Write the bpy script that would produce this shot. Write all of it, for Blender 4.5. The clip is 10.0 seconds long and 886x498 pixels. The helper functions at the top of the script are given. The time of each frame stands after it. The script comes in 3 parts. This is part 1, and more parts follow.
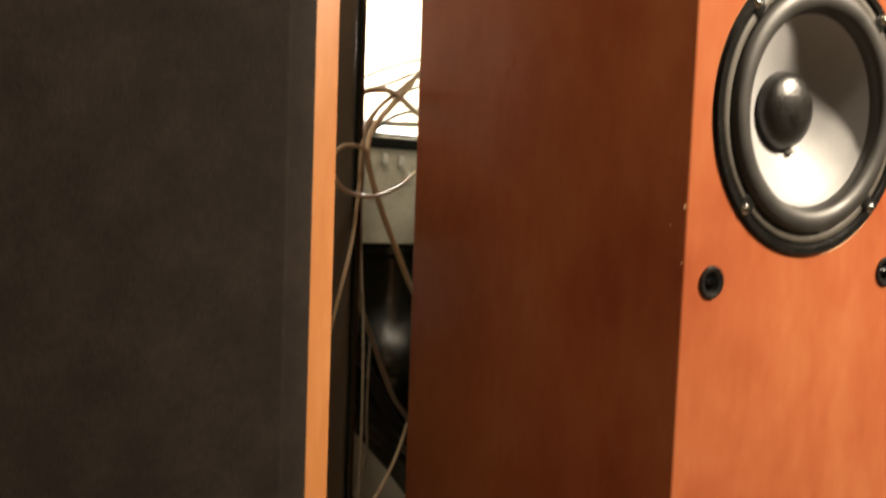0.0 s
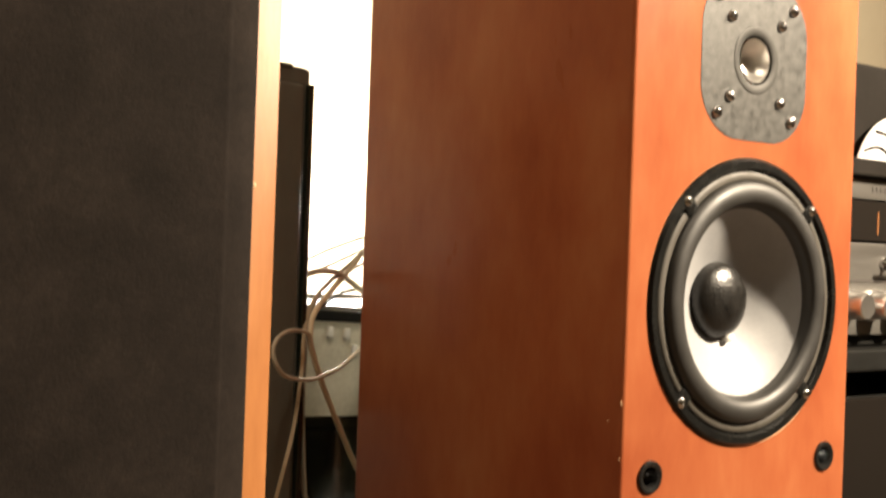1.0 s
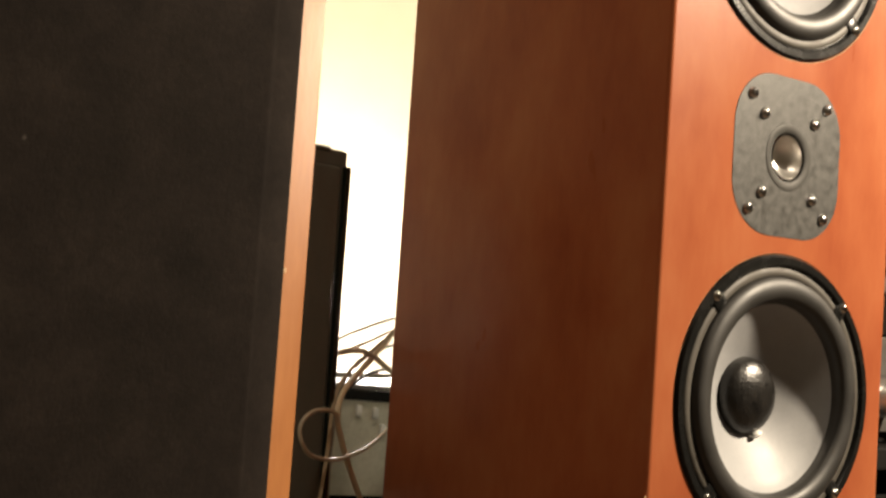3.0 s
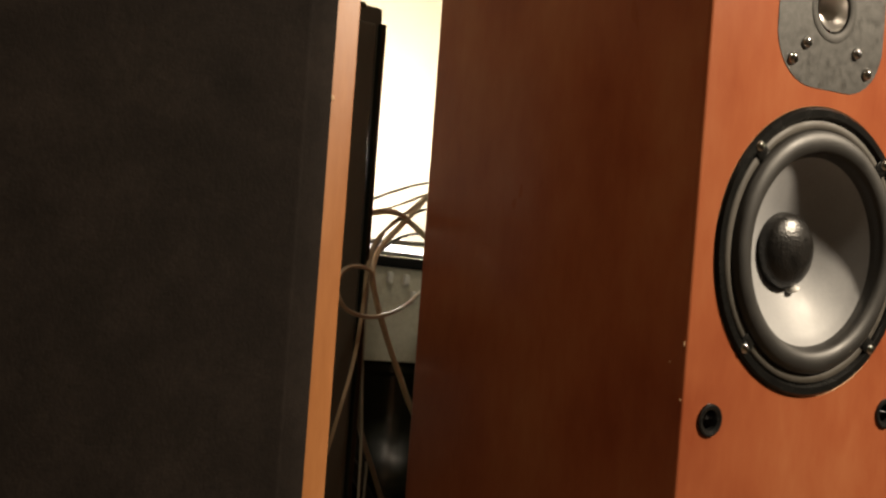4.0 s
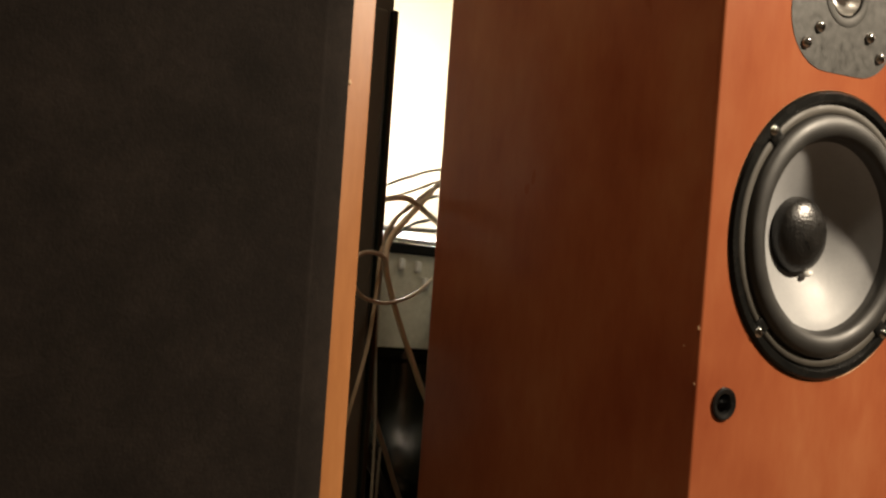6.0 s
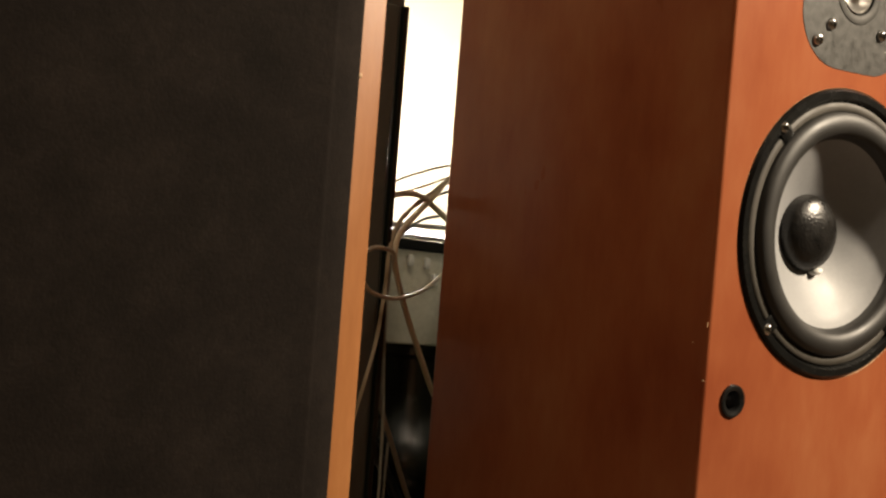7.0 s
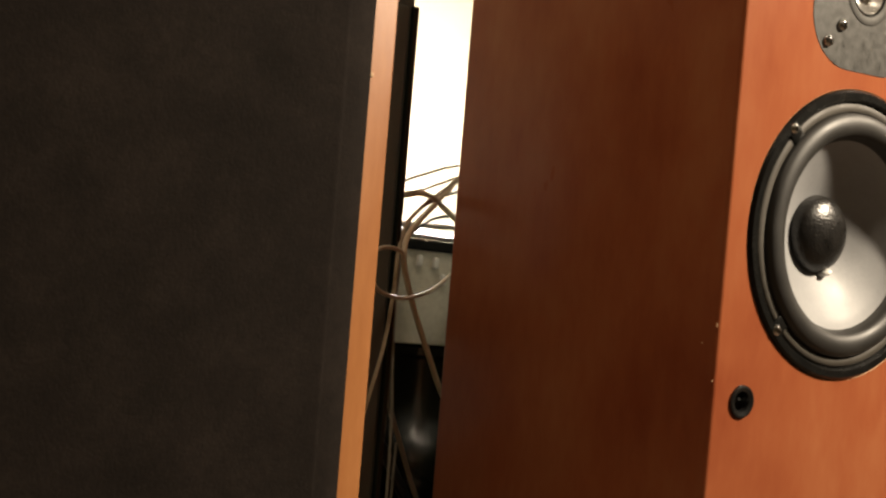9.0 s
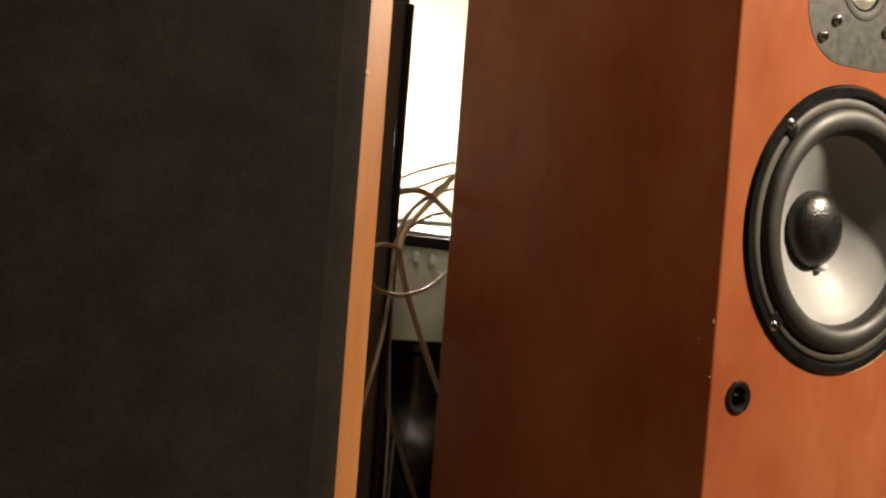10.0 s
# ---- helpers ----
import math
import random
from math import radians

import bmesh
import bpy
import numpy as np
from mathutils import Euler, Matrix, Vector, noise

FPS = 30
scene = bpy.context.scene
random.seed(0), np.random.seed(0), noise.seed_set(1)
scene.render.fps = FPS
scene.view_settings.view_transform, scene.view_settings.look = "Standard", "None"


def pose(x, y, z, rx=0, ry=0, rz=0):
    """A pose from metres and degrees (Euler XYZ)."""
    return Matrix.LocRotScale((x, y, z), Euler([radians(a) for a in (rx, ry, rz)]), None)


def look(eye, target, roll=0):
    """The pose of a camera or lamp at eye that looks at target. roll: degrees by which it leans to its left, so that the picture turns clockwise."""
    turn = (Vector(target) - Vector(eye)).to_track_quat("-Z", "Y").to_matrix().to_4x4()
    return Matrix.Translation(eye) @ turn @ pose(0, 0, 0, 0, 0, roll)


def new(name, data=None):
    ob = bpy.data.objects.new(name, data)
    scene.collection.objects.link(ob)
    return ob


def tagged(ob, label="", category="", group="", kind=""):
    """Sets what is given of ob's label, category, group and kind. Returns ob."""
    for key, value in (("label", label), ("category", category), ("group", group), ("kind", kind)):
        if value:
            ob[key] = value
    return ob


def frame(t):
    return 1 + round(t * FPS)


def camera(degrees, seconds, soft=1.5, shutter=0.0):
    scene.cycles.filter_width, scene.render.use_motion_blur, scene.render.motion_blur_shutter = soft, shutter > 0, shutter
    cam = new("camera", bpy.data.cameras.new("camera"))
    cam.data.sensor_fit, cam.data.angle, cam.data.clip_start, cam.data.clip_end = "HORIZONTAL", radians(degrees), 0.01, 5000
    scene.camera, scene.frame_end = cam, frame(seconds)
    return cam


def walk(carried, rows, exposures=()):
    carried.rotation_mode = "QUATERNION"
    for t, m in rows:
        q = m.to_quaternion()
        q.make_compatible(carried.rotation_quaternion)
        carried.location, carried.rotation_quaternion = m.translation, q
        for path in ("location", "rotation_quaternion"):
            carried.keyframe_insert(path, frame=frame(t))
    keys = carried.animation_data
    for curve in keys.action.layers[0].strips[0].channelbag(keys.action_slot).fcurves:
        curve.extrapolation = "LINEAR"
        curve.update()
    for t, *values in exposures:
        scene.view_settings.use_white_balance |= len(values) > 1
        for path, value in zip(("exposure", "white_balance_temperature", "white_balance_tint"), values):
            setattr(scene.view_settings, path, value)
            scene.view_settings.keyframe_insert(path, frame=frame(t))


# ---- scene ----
cam = camera(41.1, 10.0, soft=2.4, shutter=0.5)
PATH = [
    (0, (-0.601, -0.468, 0.639), (0.54, 1.162, 0.442), 2.1),
    (0.5, (-0.599, -0.472, 0.665), (0.583, 1.138, 0.561), 2.4),
    (1, (-0.594, -0.477, 0.684), (0.601, 1.126, 0.691), 2.0),
    (1.5, (-0.596, -0.479, 0.694), (0.607, 1.117, 0.767), 2.5),
    (2, (-0.598, -0.48, 0.702), (0.605, 1.112, 0.845), 2.6),
    (2.2, (-0.594, -0.479, 0.71), (0.604, 1.116, 0.855), 2.8),
    (3.3, (-0.594, -0.487, 0.675), (0.528, 1.167, 0.766), 4.3),
    (3.5, (-0.605, -0.477, 0.662), (0.531, 1.168, 0.7), 4.4),
    (4, (-0.603, -0.474, 0.653), (0.526, 1.176, 0.631), 4.3),
    (4.5, (-0.608, -0.473, 0.658), (0.519, 1.179, 0.62), 4.4),
    (5, (-0.606, -0.472, 0.652), (0.523, 1.178, 0.614), 4.3),
    (5.5, (-0.608, -0.473, 0.651), (0.519, 1.179, 0.612), 4.0),
    (7, (-0.609, -0.473, 0.647), (0.502, 1.189, 0.606), 4.5),
    (7.5, (-0.611, -0.472, 0.647), (0.501, 1.19, 0.604), 4.4),
    (8, (-0.611, -0.471, 0.649), (0.506, 1.187, 0.595), 4.1),
    (8.5, (-0.609, -0.474, 0.649), (0.5, 1.19, 0.598), 4.3),
    (9, (-0.611, -0.473, 0.646), (0.491, 1.196, 0.606), 4.7),
    (9.5, (-0.612, -0.473, 0.648), (0.489, 1.196, 0.603), 4.5),
    (10, (-0.611, -0.473, 0.647), (0.496, 1.192, 0.6), 4.4),
]

# exposure of the clip's camera on the way
EXPOSURES = [(0, 0.72), (0.5, 0.88), (1, 0.87), (2.2, 0.62), (3.3, -0.08), (4, -0.32), (5, -0.26), (7, -0.14), (10, -0.04)]
walk(cam, [(t, look(eye, target, roll)) for t, eye, target, roll in PATH], EXPOSURES)

# ---------------------------------------------------------------- light
world = bpy.data.worlds.new("world")
scene.world = world
world.use_nodes = True
world.node_tree.nodes["Background"].inputs[0].default_value = (1.0, 0.85, 0.66, 1)
world.node_tree.nodes["Background"].inputs[1].default_value = 0.012


def area_lamp(name, eye, target, size, watts, colour):
    data = bpy.data.lights.new(name, "AREA")
    data.shape, data.size, data.energy, data.color = "DISK", size, watts, colour
    ob = new(name, data)
    ob.matrix_world = look(eye, target)
    return ob


def point_lamp(name, place, radius, watts, colour):
    data = bpy.data.lights.new(name, "POINT")
    data.shadow_soft_size, data.energy, data.color = radius, watts, colour
    ob = new(name, data)
    ob.location = place
    return ob


WARM = (1.0, 0.83, 0.62)
area_lamp("floor_lamp", (0.66, -0.66, 1.36), (0.0, 0.0, 1.0), 0.09, 41, WARM)
# unseen lamp added high on the left to light the gap and rack
area_lamp("upper_left_lamp", (-0.68, -0.46, 2.08), (-0.15, 0.3, 0.5), 0.11, 4.1, WARM)
point_lamp("rack_lamp", (0.12, 0.62, 0.74), 0.04, 10, (1.0, 0.95, 0.89))


# ---------------------------------------------------------------- materials
def material(name, colour, rough=0.5, metal=0.0, coat=0.0, spec=0.5):
    m = bpy.data.materials.new(name)
    m.use_nodes = True
    b = m.node_tree.nodes["Principled BSDF"]
    b.inputs["Base Color"].default_value = (*colour, 1)
    b.inputs["Roughness"].default_value = rough
    b.inputs["Metallic"].default_value = metal
    b.inputs["Coat Weight"].default_value = coat
    b.inputs["Coat Roughness"].default_value = 0.15
    b.inputs["Specular IOR Level"].default_value = spec
    return m


def node(m, kind, **sets):
    n = m.node_tree.nodes.new(kind)
    for key, value in sets.items():
        n.inputs[key.replace("_", " ")].default_value = value
    return n


def link(m, a, out, b, inn):
    m.node_tree.links.new(a.outputs[out], b.inputs[inn])


def coords(m, scale):
    tc = node(m, "ShaderNodeTexCoord")
    mp = node(m, "ShaderNodeMapping")
    mp.inputs["Scale"].default_value = scale
    link(m, tc, "Object", mp, "Vector")
    return mp


def ramp(m, stops):
    r = node(m, "ShaderNodeValToRGB")
    while len(r.color_ramp.elements) < len(stops):
        r.color_ramp.elements.new(0.5)
    for e, (p, c) in zip(r.color_ramp.elements, stops):
        e.position, e.color = p, (*c, 1)
    return r


def vary(m, scale, stops, noise_scale=1.0, detail=4.0, bump=0.0, bump_scale=None, rough=None, distance=0.001, cloud=0.0, clouding=0.66):
    """Colour from noise at two scales, with relief and a roughness that wanders."""
    b = m.node_tree.nodes["Principled BSDF"]
    mp = coords(m, scale)
    n1 = node(m, "ShaderNodeTexNoise", Scale=noise_scale, Detail=detail, Roughness=0.6)
    n2 = node(m, "ShaderNodeTexNoise", Scale=noise_scale * 9, Detail=3.0, Roughness=0.6)
    link(m, mp, 0, n1, "Vector")
    link(m, mp, 0, n2, "Vector")
    mix = node(m, "ShaderNodeMix")
    mix.inputs[0].default_value = 0.35
    link(m, n1, 0, mix, 2)
    link(m, n2, 0, mix, 3)
    if cloud:
        n4 = node(m, "ShaderNodeTexNoise", Scale=cloud, Detail=3.0, Roughness=0.55)
        link(m, coords(m, (1, 1, 0.75)), 0, n4, "Vector")
        fine, mix = mix, node(m, "ShaderNodeMix")
        mix.inputs[0].default_value = clouding
        link(m, fine, 0, mix, 2)
        link(m, n4, 0, mix, 3)
    r = ramp(m, stops)
    link(m, mix, 0, r, 0)
    link(m, r, 0, b, "Base Color")
    if rough:
        rr = node(m, "ShaderNodeMapRange")
        rr.inputs[1].default_value, rr.inputs[2].default_value = 0.3, 0.7
        rr.inputs[3].default_value, rr.inputs[4].default_value = rough
        link(m, n1, 0, rr, 0)
        link(m, rr, 0, b, "Roughness")
    if bump:
        n3 = node(m, "ShaderNodeTexNoise", Scale=bump_scale or noise_scale * 20, Detail=2.0)
        link(m, mp, 0, n3, "Vector")
        bp = node(m, "ShaderNodeBump", Strength=bump, Distance=distance)
        link(m, n3, 0, bp, "Height")
        link(m, bp, 0, b, "Normal")
    return m


CHERRY = vary(material("cherry_veneer", (0.3, 0.09, 0.035), 0.3, coat=0.0, spec=0.09), (13, 13, 5),
              [(0.36, (0.240, 0.057, 0.023)), (0.50, (0.315, 0.092, 0.037)), (0.64, (0.37, 0.130, 0.055))],
              1.0, 4.0, bump=0.06, bump_scale=50, rough=(0.27, 0.38), cloud=9.0, clouding=0.55)
OAK = vary(material("honey_veneer", (0.45, 0.22, 0.09), 0.4, coat=0.0, spec=0.3), (26, 26, 5),
           [(0.3, (0.30, 0.115, 0.037)), (0.52, (0.365, 0.147, 0.048)), (0.72, (0.43, 0.185, 0.065))],
           1.2, 4.0, bump=0.06, bump_scale=30, rough=(0.34, 0.5))
BARE_WOOD = vary(material("bare_wood", (0.6, 0.4, 0.22), 0.7), (90, 90, 90), [(0.3, (0.5, 0.3, 0.15)), (0.7, (0.7, 0.5, 0.3))])
BLACK_PAINT = vary(material("black_paint", (0.016, 0.016, 0.015), 0.5, spec=0.1), (30, 30, 30),
                   [(0.3, (0.008, 0.008, 0.0075)), (0.7, (0.015, 0.015, 0.014))], 1.5, bump=0.15, bump_scale=60, rough=(0.45, 0.6))
BLACK_VINYL = vary(material("black_vinyl", (0.03, 0.03, 0.026), 0.55), (60, 60, 20),
                   [(0.3, (0.088, 0.088, 0.071)), (0.7, (0.130, 0.128, 0.105))], 1.5, bump=0.3, bump_scale=50, rough=(0.42, 0.6))
GLOSS_BLACK = vary(material("gloss_black_plastic", (0.008, 0.009, 0.008), 0.12, coat=0.15, spec=0.5), (14, 14, 14),
                   [(0.3, (0.009, 0.011, 0.008)), (0.7, (0.016, 0.019, 0.013))], 1.0, bump=0.10, bump_scale=5, rough=(0.10, 0.20), distance=0.002)
FRAME_BLACK = vary(material("cast_black_frame", (0.012, 0.012, 0.012), 0.28, spec=0.2), (80, 80, 80),
                   [(0.3, (0.006, 0.006, 0.006)), (0.7, (0.011, 0.011, 0.010))], 1.0, bump=0.05, bump_scale=30, rough=(0.22, 0.30))
RUBBER = vary(material("black_rubber", (0.022, 0.021, 0.019), 0.36), (50, 50, 50),
              [(0.3, (0.015, 0.0142, 0.0130)), (0.7, (0.025, 0.0236, 0.0212))], 1.0, bump=0.08, bump_scale=20, rough=(0.44, 0.56))
CONE_GREY = vary(material("grey_polypropylene", (0.24, 0.23, 0.21), 0.5, spec=0.5), (40, 40, 40),
                 [(0.3, (0.250, 0.253, 0.260)), (0.7, (0.305, 0.308, 0.315))], 1.0, bump=0.08, bump_scale=20, rough=(0.45, 0.6))
CAP_BLACK = vary(material("crumpled_black_cap", (0.02, 0.018, 0.016), 0.25, coat=0.0, spec=0.5), (90, 90, 90),
                 [(0.35, (0.005, 0.0047, 0.0044)), (0.65, (0.014, 0.0125, 0.011))], 1.6, bump=0.35, bump_scale=6.0, rough=(0.26, 0.36), distance=0.0010)
PLATE_GREY = vary(material("anodised_plate", (0.12, 0.12, 0.115), 0.45, metal=0.15, spec=0.3), (110, 110, 110),
                  [(0.32, (0.036, 0.035, 0.033)), (0.5, (0.058, 0.057, 0.053)), (0.68, (0.084, 0.082, 0.077))], 1.6, 9.0, bump=0.10, bump_scale=30, rough=(0.32, 0.56))
RING_GREY = vary(material("dull_ring_metal", (0.05, 0.049, 0.046), 0.6, metal=0.1, spec=0.2), (60, 60, 60),
                 [(0.3, (0.034, 0.033, 0.030)), (0.7, (0.058, 0.056, 0.052))], rough=(0.5, 0.65))
CHROME = material("bright_chrome", (0.55, 0.54, 0.53), 0.14, metal=1.0)
DARK_CHROME = material("dark_chrome", (0.50, 0.495, 0.50), 0.16, metal=1.0)
TITANIUM = vary(material("polished_dome", (0.62, 0.58, 0.52), 0.36, metal=0.9), (50, 50, 50),
                [(0.3, (0.70, 0.68, 0.65)), (0.7, (0.80, 0.78, 0.75))], rough=(0.30, 0.42))
GASKET = vary(material("gasket_fibre", (0.06, 0.053, 0.044), 0.6), (60, 60, 60), [(0.3, (0.042, 0.037, 0.029)), (0.7, (0.070, 0.062, 0.050))], rough=(0.5, 0.7))
# white that paints the glint of glue on the cap
GLUE_GLINT = material("white_glue_glint", (0.75, 0.74, 0.70), 0.25)
BLACK_HOLE = material("black_plastic_gloss", (0.010, 0.010, 0.010), 0.22)
GLINT_CUP = material("dark_polished_cup", (0.10, 0.10, 0.10), 0.16, metal=1.0)
KNOB = material("turned_aluminium", (0.66, 0.65, 0.63), 0.34, metal=1.0)
CABLE_TAN = vary(material("tan_cable_jacket", (0.40, 0.31, 0.20), 0.45), (60, 60, 60),
                 [(0.3, (0.40, 0.305, 0.20)), (0.7, (0.53, 0.415, 0.28))], rough=(0.35, 0.5))
CABLE_CLEAR = vary(material("clear_cable_jacket", (0.50, 0.43, 0.33), 0.3), (60, 60, 60),
                   [(0.3, (0.44, 0.37, 0.28)), (0.7, (0.60, 0.52, 0.41))], rough=(0.30, 0.48))
CABLE_BUFF = vary(material("buff_cable_jacket", (0.45, 0.35, 0.23), 0.45), (60, 60, 60),
                  [(0.3, (0.52, 0.40, 0.26)), (0.7, (0.66, 0.53, 0.36))], rough=(0.35, 0.5))
CABLE_GREY = vary(material("grey_cable_jacket", (0.16, 0.145, 0.115), 0.45), (60, 60, 60), [(0.3, (0.22, 0.20, 0.155)), (0.7, (0.32, 0.29, 0.235))])
CABLE_BLACK = material("black_cable_jacket", (0.012, 0.012, 0.012), 0.4)
WALL_PAINT = vary(material("cream_wall_paint", (0.72, 0.66, 0.52), 0.75), (2, 2, 2),
                  [(0.3, (0.47, 0.40, 0.28)), (0.7, (0.54, 0.47, 0.34))], 1.0, bump=0.12, bump_scale=180)
CEILING_PAINT = vary(material("ceiling_paint", (0.78, 0.75, 0.68), 0.8), (2, 2, 2),
                     [(0.3, (0.58, 0.54, 0.46)), (0.7, (0.64, 0.60, 0.52))], 1.0, bump=0.1, bump_scale=150)
CARPET = vary(material("brown_carpet", (0.16, 0.11, 0.07), 0.95), (12, 12, 12),
              [(0.3, (0.11, 0.075, 0.048)), (0.7, (0.20, 0.145, 0.10))], 1.0, bump=0.6, bump_scale=40)
PAPER = vary(material("white_paper", (0.72, 0.70, 0.64), 0.6), (20, 20, 20), [(0.3, (0.26, 0.25, 0.22)), (0.7, (0.42, 0.405, 0.365))])
GREY_BOARD = vary(material("grey_board", (0.26, 0.25, 0.22), 0.5), (18, 18, 18),
                  [(0.34, (0.56, 0.53, 0.43)), (0.5, (0.70, 0.675, 0.56)), (0.66, (0.80, 0.775, 0.66))], 1.4, 6.0, bump=0.2, bump_scale=18, rough=(0.3, 0.6))
PALE_BACKDROP = vary(material("pale_backdrop", (0.55, 0.53, 0.44), 0.6), (10, 10, 10), [(0.3, (0.66, 0.65, 0.56)), (0.7, (0.76, 0.75, 0.66))])
SILVER = vary(material("brushed_silver", (0.46, 0.44, 0.41), 0.36, metal=0.6), (4, 90, 90),
              [(0.3, (0.115, 0.110, 0.100)), (0.7, (0.155, 0.148, 0.136))], rough=(0.34, 0.5))
REEL_WHITE = vary(material("bright_reel", (0.80, 0.80, 0.80), 0.3, metal=0.2), (30, 30, 30), [(0.3, (0.75, 0.75, 0.75)), (0.7, (0.85, 0.85, 0.85))])
DECK_DARK = vary(material("dark_deck_panel", (0.045, 0.040, 0.036), 0.5, spec=0.08), (16, 16, 16),
                 [(0.3, (0.010, 0.0085, 0.0072)), (0.7, (0.016, 0.0138, 0.0118))], rough=(0.5, 0.65))
SMOKED = material("smoked_window", (0.012, 0.010, 0.0085), 0.3, spec=0.06)
# white for the glints painted on the rack front
GLINT_WHITE = material("white_glint_spot", (0.82, 0.81, 0.77), 0.35)
PRINT = material("dark_print", (0.05, 0.045, 0.04), 0.6)


def cloth_material():
    m = vary(material("black_grille_cloth", (0.02, 0.018, 0.016), 0.9, spec=0.10), (34, 34, 34),
             [(0.32, (0.0074, 0.0053, 0.0041)), (0.5, (0.0118, 0.0086, 0.0068)), (0.68, (0.0185, 0.0136, 0.0108))], 1.0, 6.0)
    b = m.node_tree.nodes["Principled BSDF"]
    b.inputs["Sheen Weight"].default_value = 0.03
    b.inputs["Sheen Roughness"].default_value = 0.5
    old = b.inputs["Base Color"].links[0].from_socket
    lint = node(m, "ShaderNodeTexVoronoi", Scale=62.0, Randomness=1.0)
    dots = node(m, "ShaderNodeTexNoise", Scale=26.0, Detail=1.0)
    near = node(m, "ShaderNodeMapRange")
    near.inputs[1].default_value, near.inputs[2].default_value, near.inputs[3].default_value, near.inputs[4].default_value = 0.03, 0.075, 1.0, 0.0
    some = node(m, "ShaderNodeMapRange")
    some.inputs[1].default_value, some.inputs[2].default_value = 0.60, 0.68
    both = node(m, "ShaderNodeMath")
    both.operation = "MULTIPLY"
    mix = node(m, "ShaderNodeMixRGB")
    mix.inputs[2].default_value = (0.05, 0.042, 0.036, 1)
    mp = coords(m, (1, 1, 1))
    link(m, mp, 0, lint, "Vector")
    link(m, mp, 0, dots, "Vector")
    link(m, lint, 0, near, 0)
    link(m, dots, 0, some, 0)
    link(m, near, 0, both, 0)
    link(m, some, 0, both, 1)
    link(m, both, 0, mix, 0)
    m.node_tree.links.new(old, mix.inputs[1])
    link(m, mix, 0, b, "Base Color")
    weave = node(m, "ShaderNodeTexNoise", Scale=620.0, Detail=3.0, Roughness=0.7)
    link(m, mp, 0, weave, "Vector")
    bp = node(m, "ShaderNodeBump", Strength=0.5, Distance=0.0004)
    link(m, weave, 0, bp, "Height")
    link(m, bp, 0, b, "Normal")
    return m


CLOTH = cloth_material()


# ---------------------------------------------------------------- mesh helpers
def part(name, bm, mat, parent=None, label="", smooth=False):
    bmesh.ops.recalc_face_normals(bm, faces=bm.faces)
    mesh = bpy.data.meshes.new(name)
    bm.to_mesh(mesh)
    bm.free()
    mesh.materials.append(mat)
    if smooth:
        for p in mesh.polygons:
            p.use_smooth = True
        mesh.set_sharp_from_angle(angle=radians(38))
    ob = new(name, mesh)
    ob.parent = parent
    if label:
        ob["label"] = label
    return ob


def thing(name, label, category, group="", place=(0, 0, 0)):
    ob = new(name)
    ob.location = place
    ob.empty_display_size = 0.05
    return tagged(ob, label, category, group)


def add_box(bm, lo, hi, bevel=0.0, segments=2):
    made = bmesh.ops.create_cube(bm, size=1.0)["verts"]
    for v in made:
        v.co = Vector([l + (c + 0.5) * (h - l) for c, l, h in zip(v.co, lo, hi)])
    if bevel:
        edges = list({e for v in made for e in v.link_edges})
        bmesh.ops.bevel(bm, geom=edges, offset=bevel, segments=segments, affect="EDGES", profile=0.5)
    return bm


def box(lo, hi, bevel=0.0, segments=2):
    return add_box(bmesh.new(), lo, hi, bevel, segments)


def lathe(profile, centre=(0, 0, 0), steps=72):
    """Spins (radius, y) pairs round an axis along y."""
    bm = bmesh.new()
    rings = []
    for r, y in profile:
        if r < 1e-6:
            rings.append([bm.verts.new((centre[0], centre[1] + y, centre[2]))])
        else:
            rings.append([bm.verts.new((centre[0] + r * math.cos(a), centre[1] + y, centre[2] + r * math.sin(a)))
                          for a in (2 * math.pi * i / steps for i in range(steps))])
    for a, b in zip(rings, rings[1:]):
        for i in range(steps):
            j = (i + 1) % steps
            quad = [a[i % len(a)], a[j % len(a)], b[j % len(b)], b[i % len(b)]]
            seen = []
            for v in quad:
                if v not in seen:
                    seen.append(v)
            if len(seen) > 2:
                bm.faces.new(seen)
    return bm


def smooth_line(points, steps=10):
    """Catmull-Rom through the given points."""
    pts = [Vector(p) for p in points]
    pts = [2 * pts[0] - pts[1]] + pts + [2 * pts[-1] - pts[-2]]
    line = []
    for a, b, c, d in zip(pts, pts[1:], pts[2:], pts[3:]):
        for k in range(steps):
            t = k / steps
            line.append(0.5 * (2 * b + (c - a) * t + (2 * a - 5 * b + 4 * c - d) * t * t + (3 * b - a - 3 * c + d) * t ** 3))
    return line + [pts[-2]]


def tube(points, radius, twin=0.0, sides=10):
    """A cable along a smooth line; twin: distance between two cores that lie side by side."""
    line = smooth_line(points)
    bm = bmesh.new()
    for shift in ((-twin / 2, twin / 2) if twin else (0,)):
        rings = []
        for i, p in enumerate(line):
            way = (line[min(i + 1, len(line) - 1)] - line[max(i - 1, 0)]).normalized()
            side = way.cross(Vector((0.4, 1, 0.15))).normalized()
            up = side.cross(way)
            rings.append([bm.verts.new(p + side * (shift + radius * math.cos(a)) + up * radius * math.sin(a))
                          for a in (2 * math.pi * k / sides for k in range(sides))])
        for a, b in zip(rings, rings[1:]):
            for k in range(sides):
                bm.faces.new((a[k], a[(k + 1) % sides], b[(k + 1) % sides], b[k]))
        bm.faces.new(rings[0])
        bm.faces.new(rings[-1])
    return bm


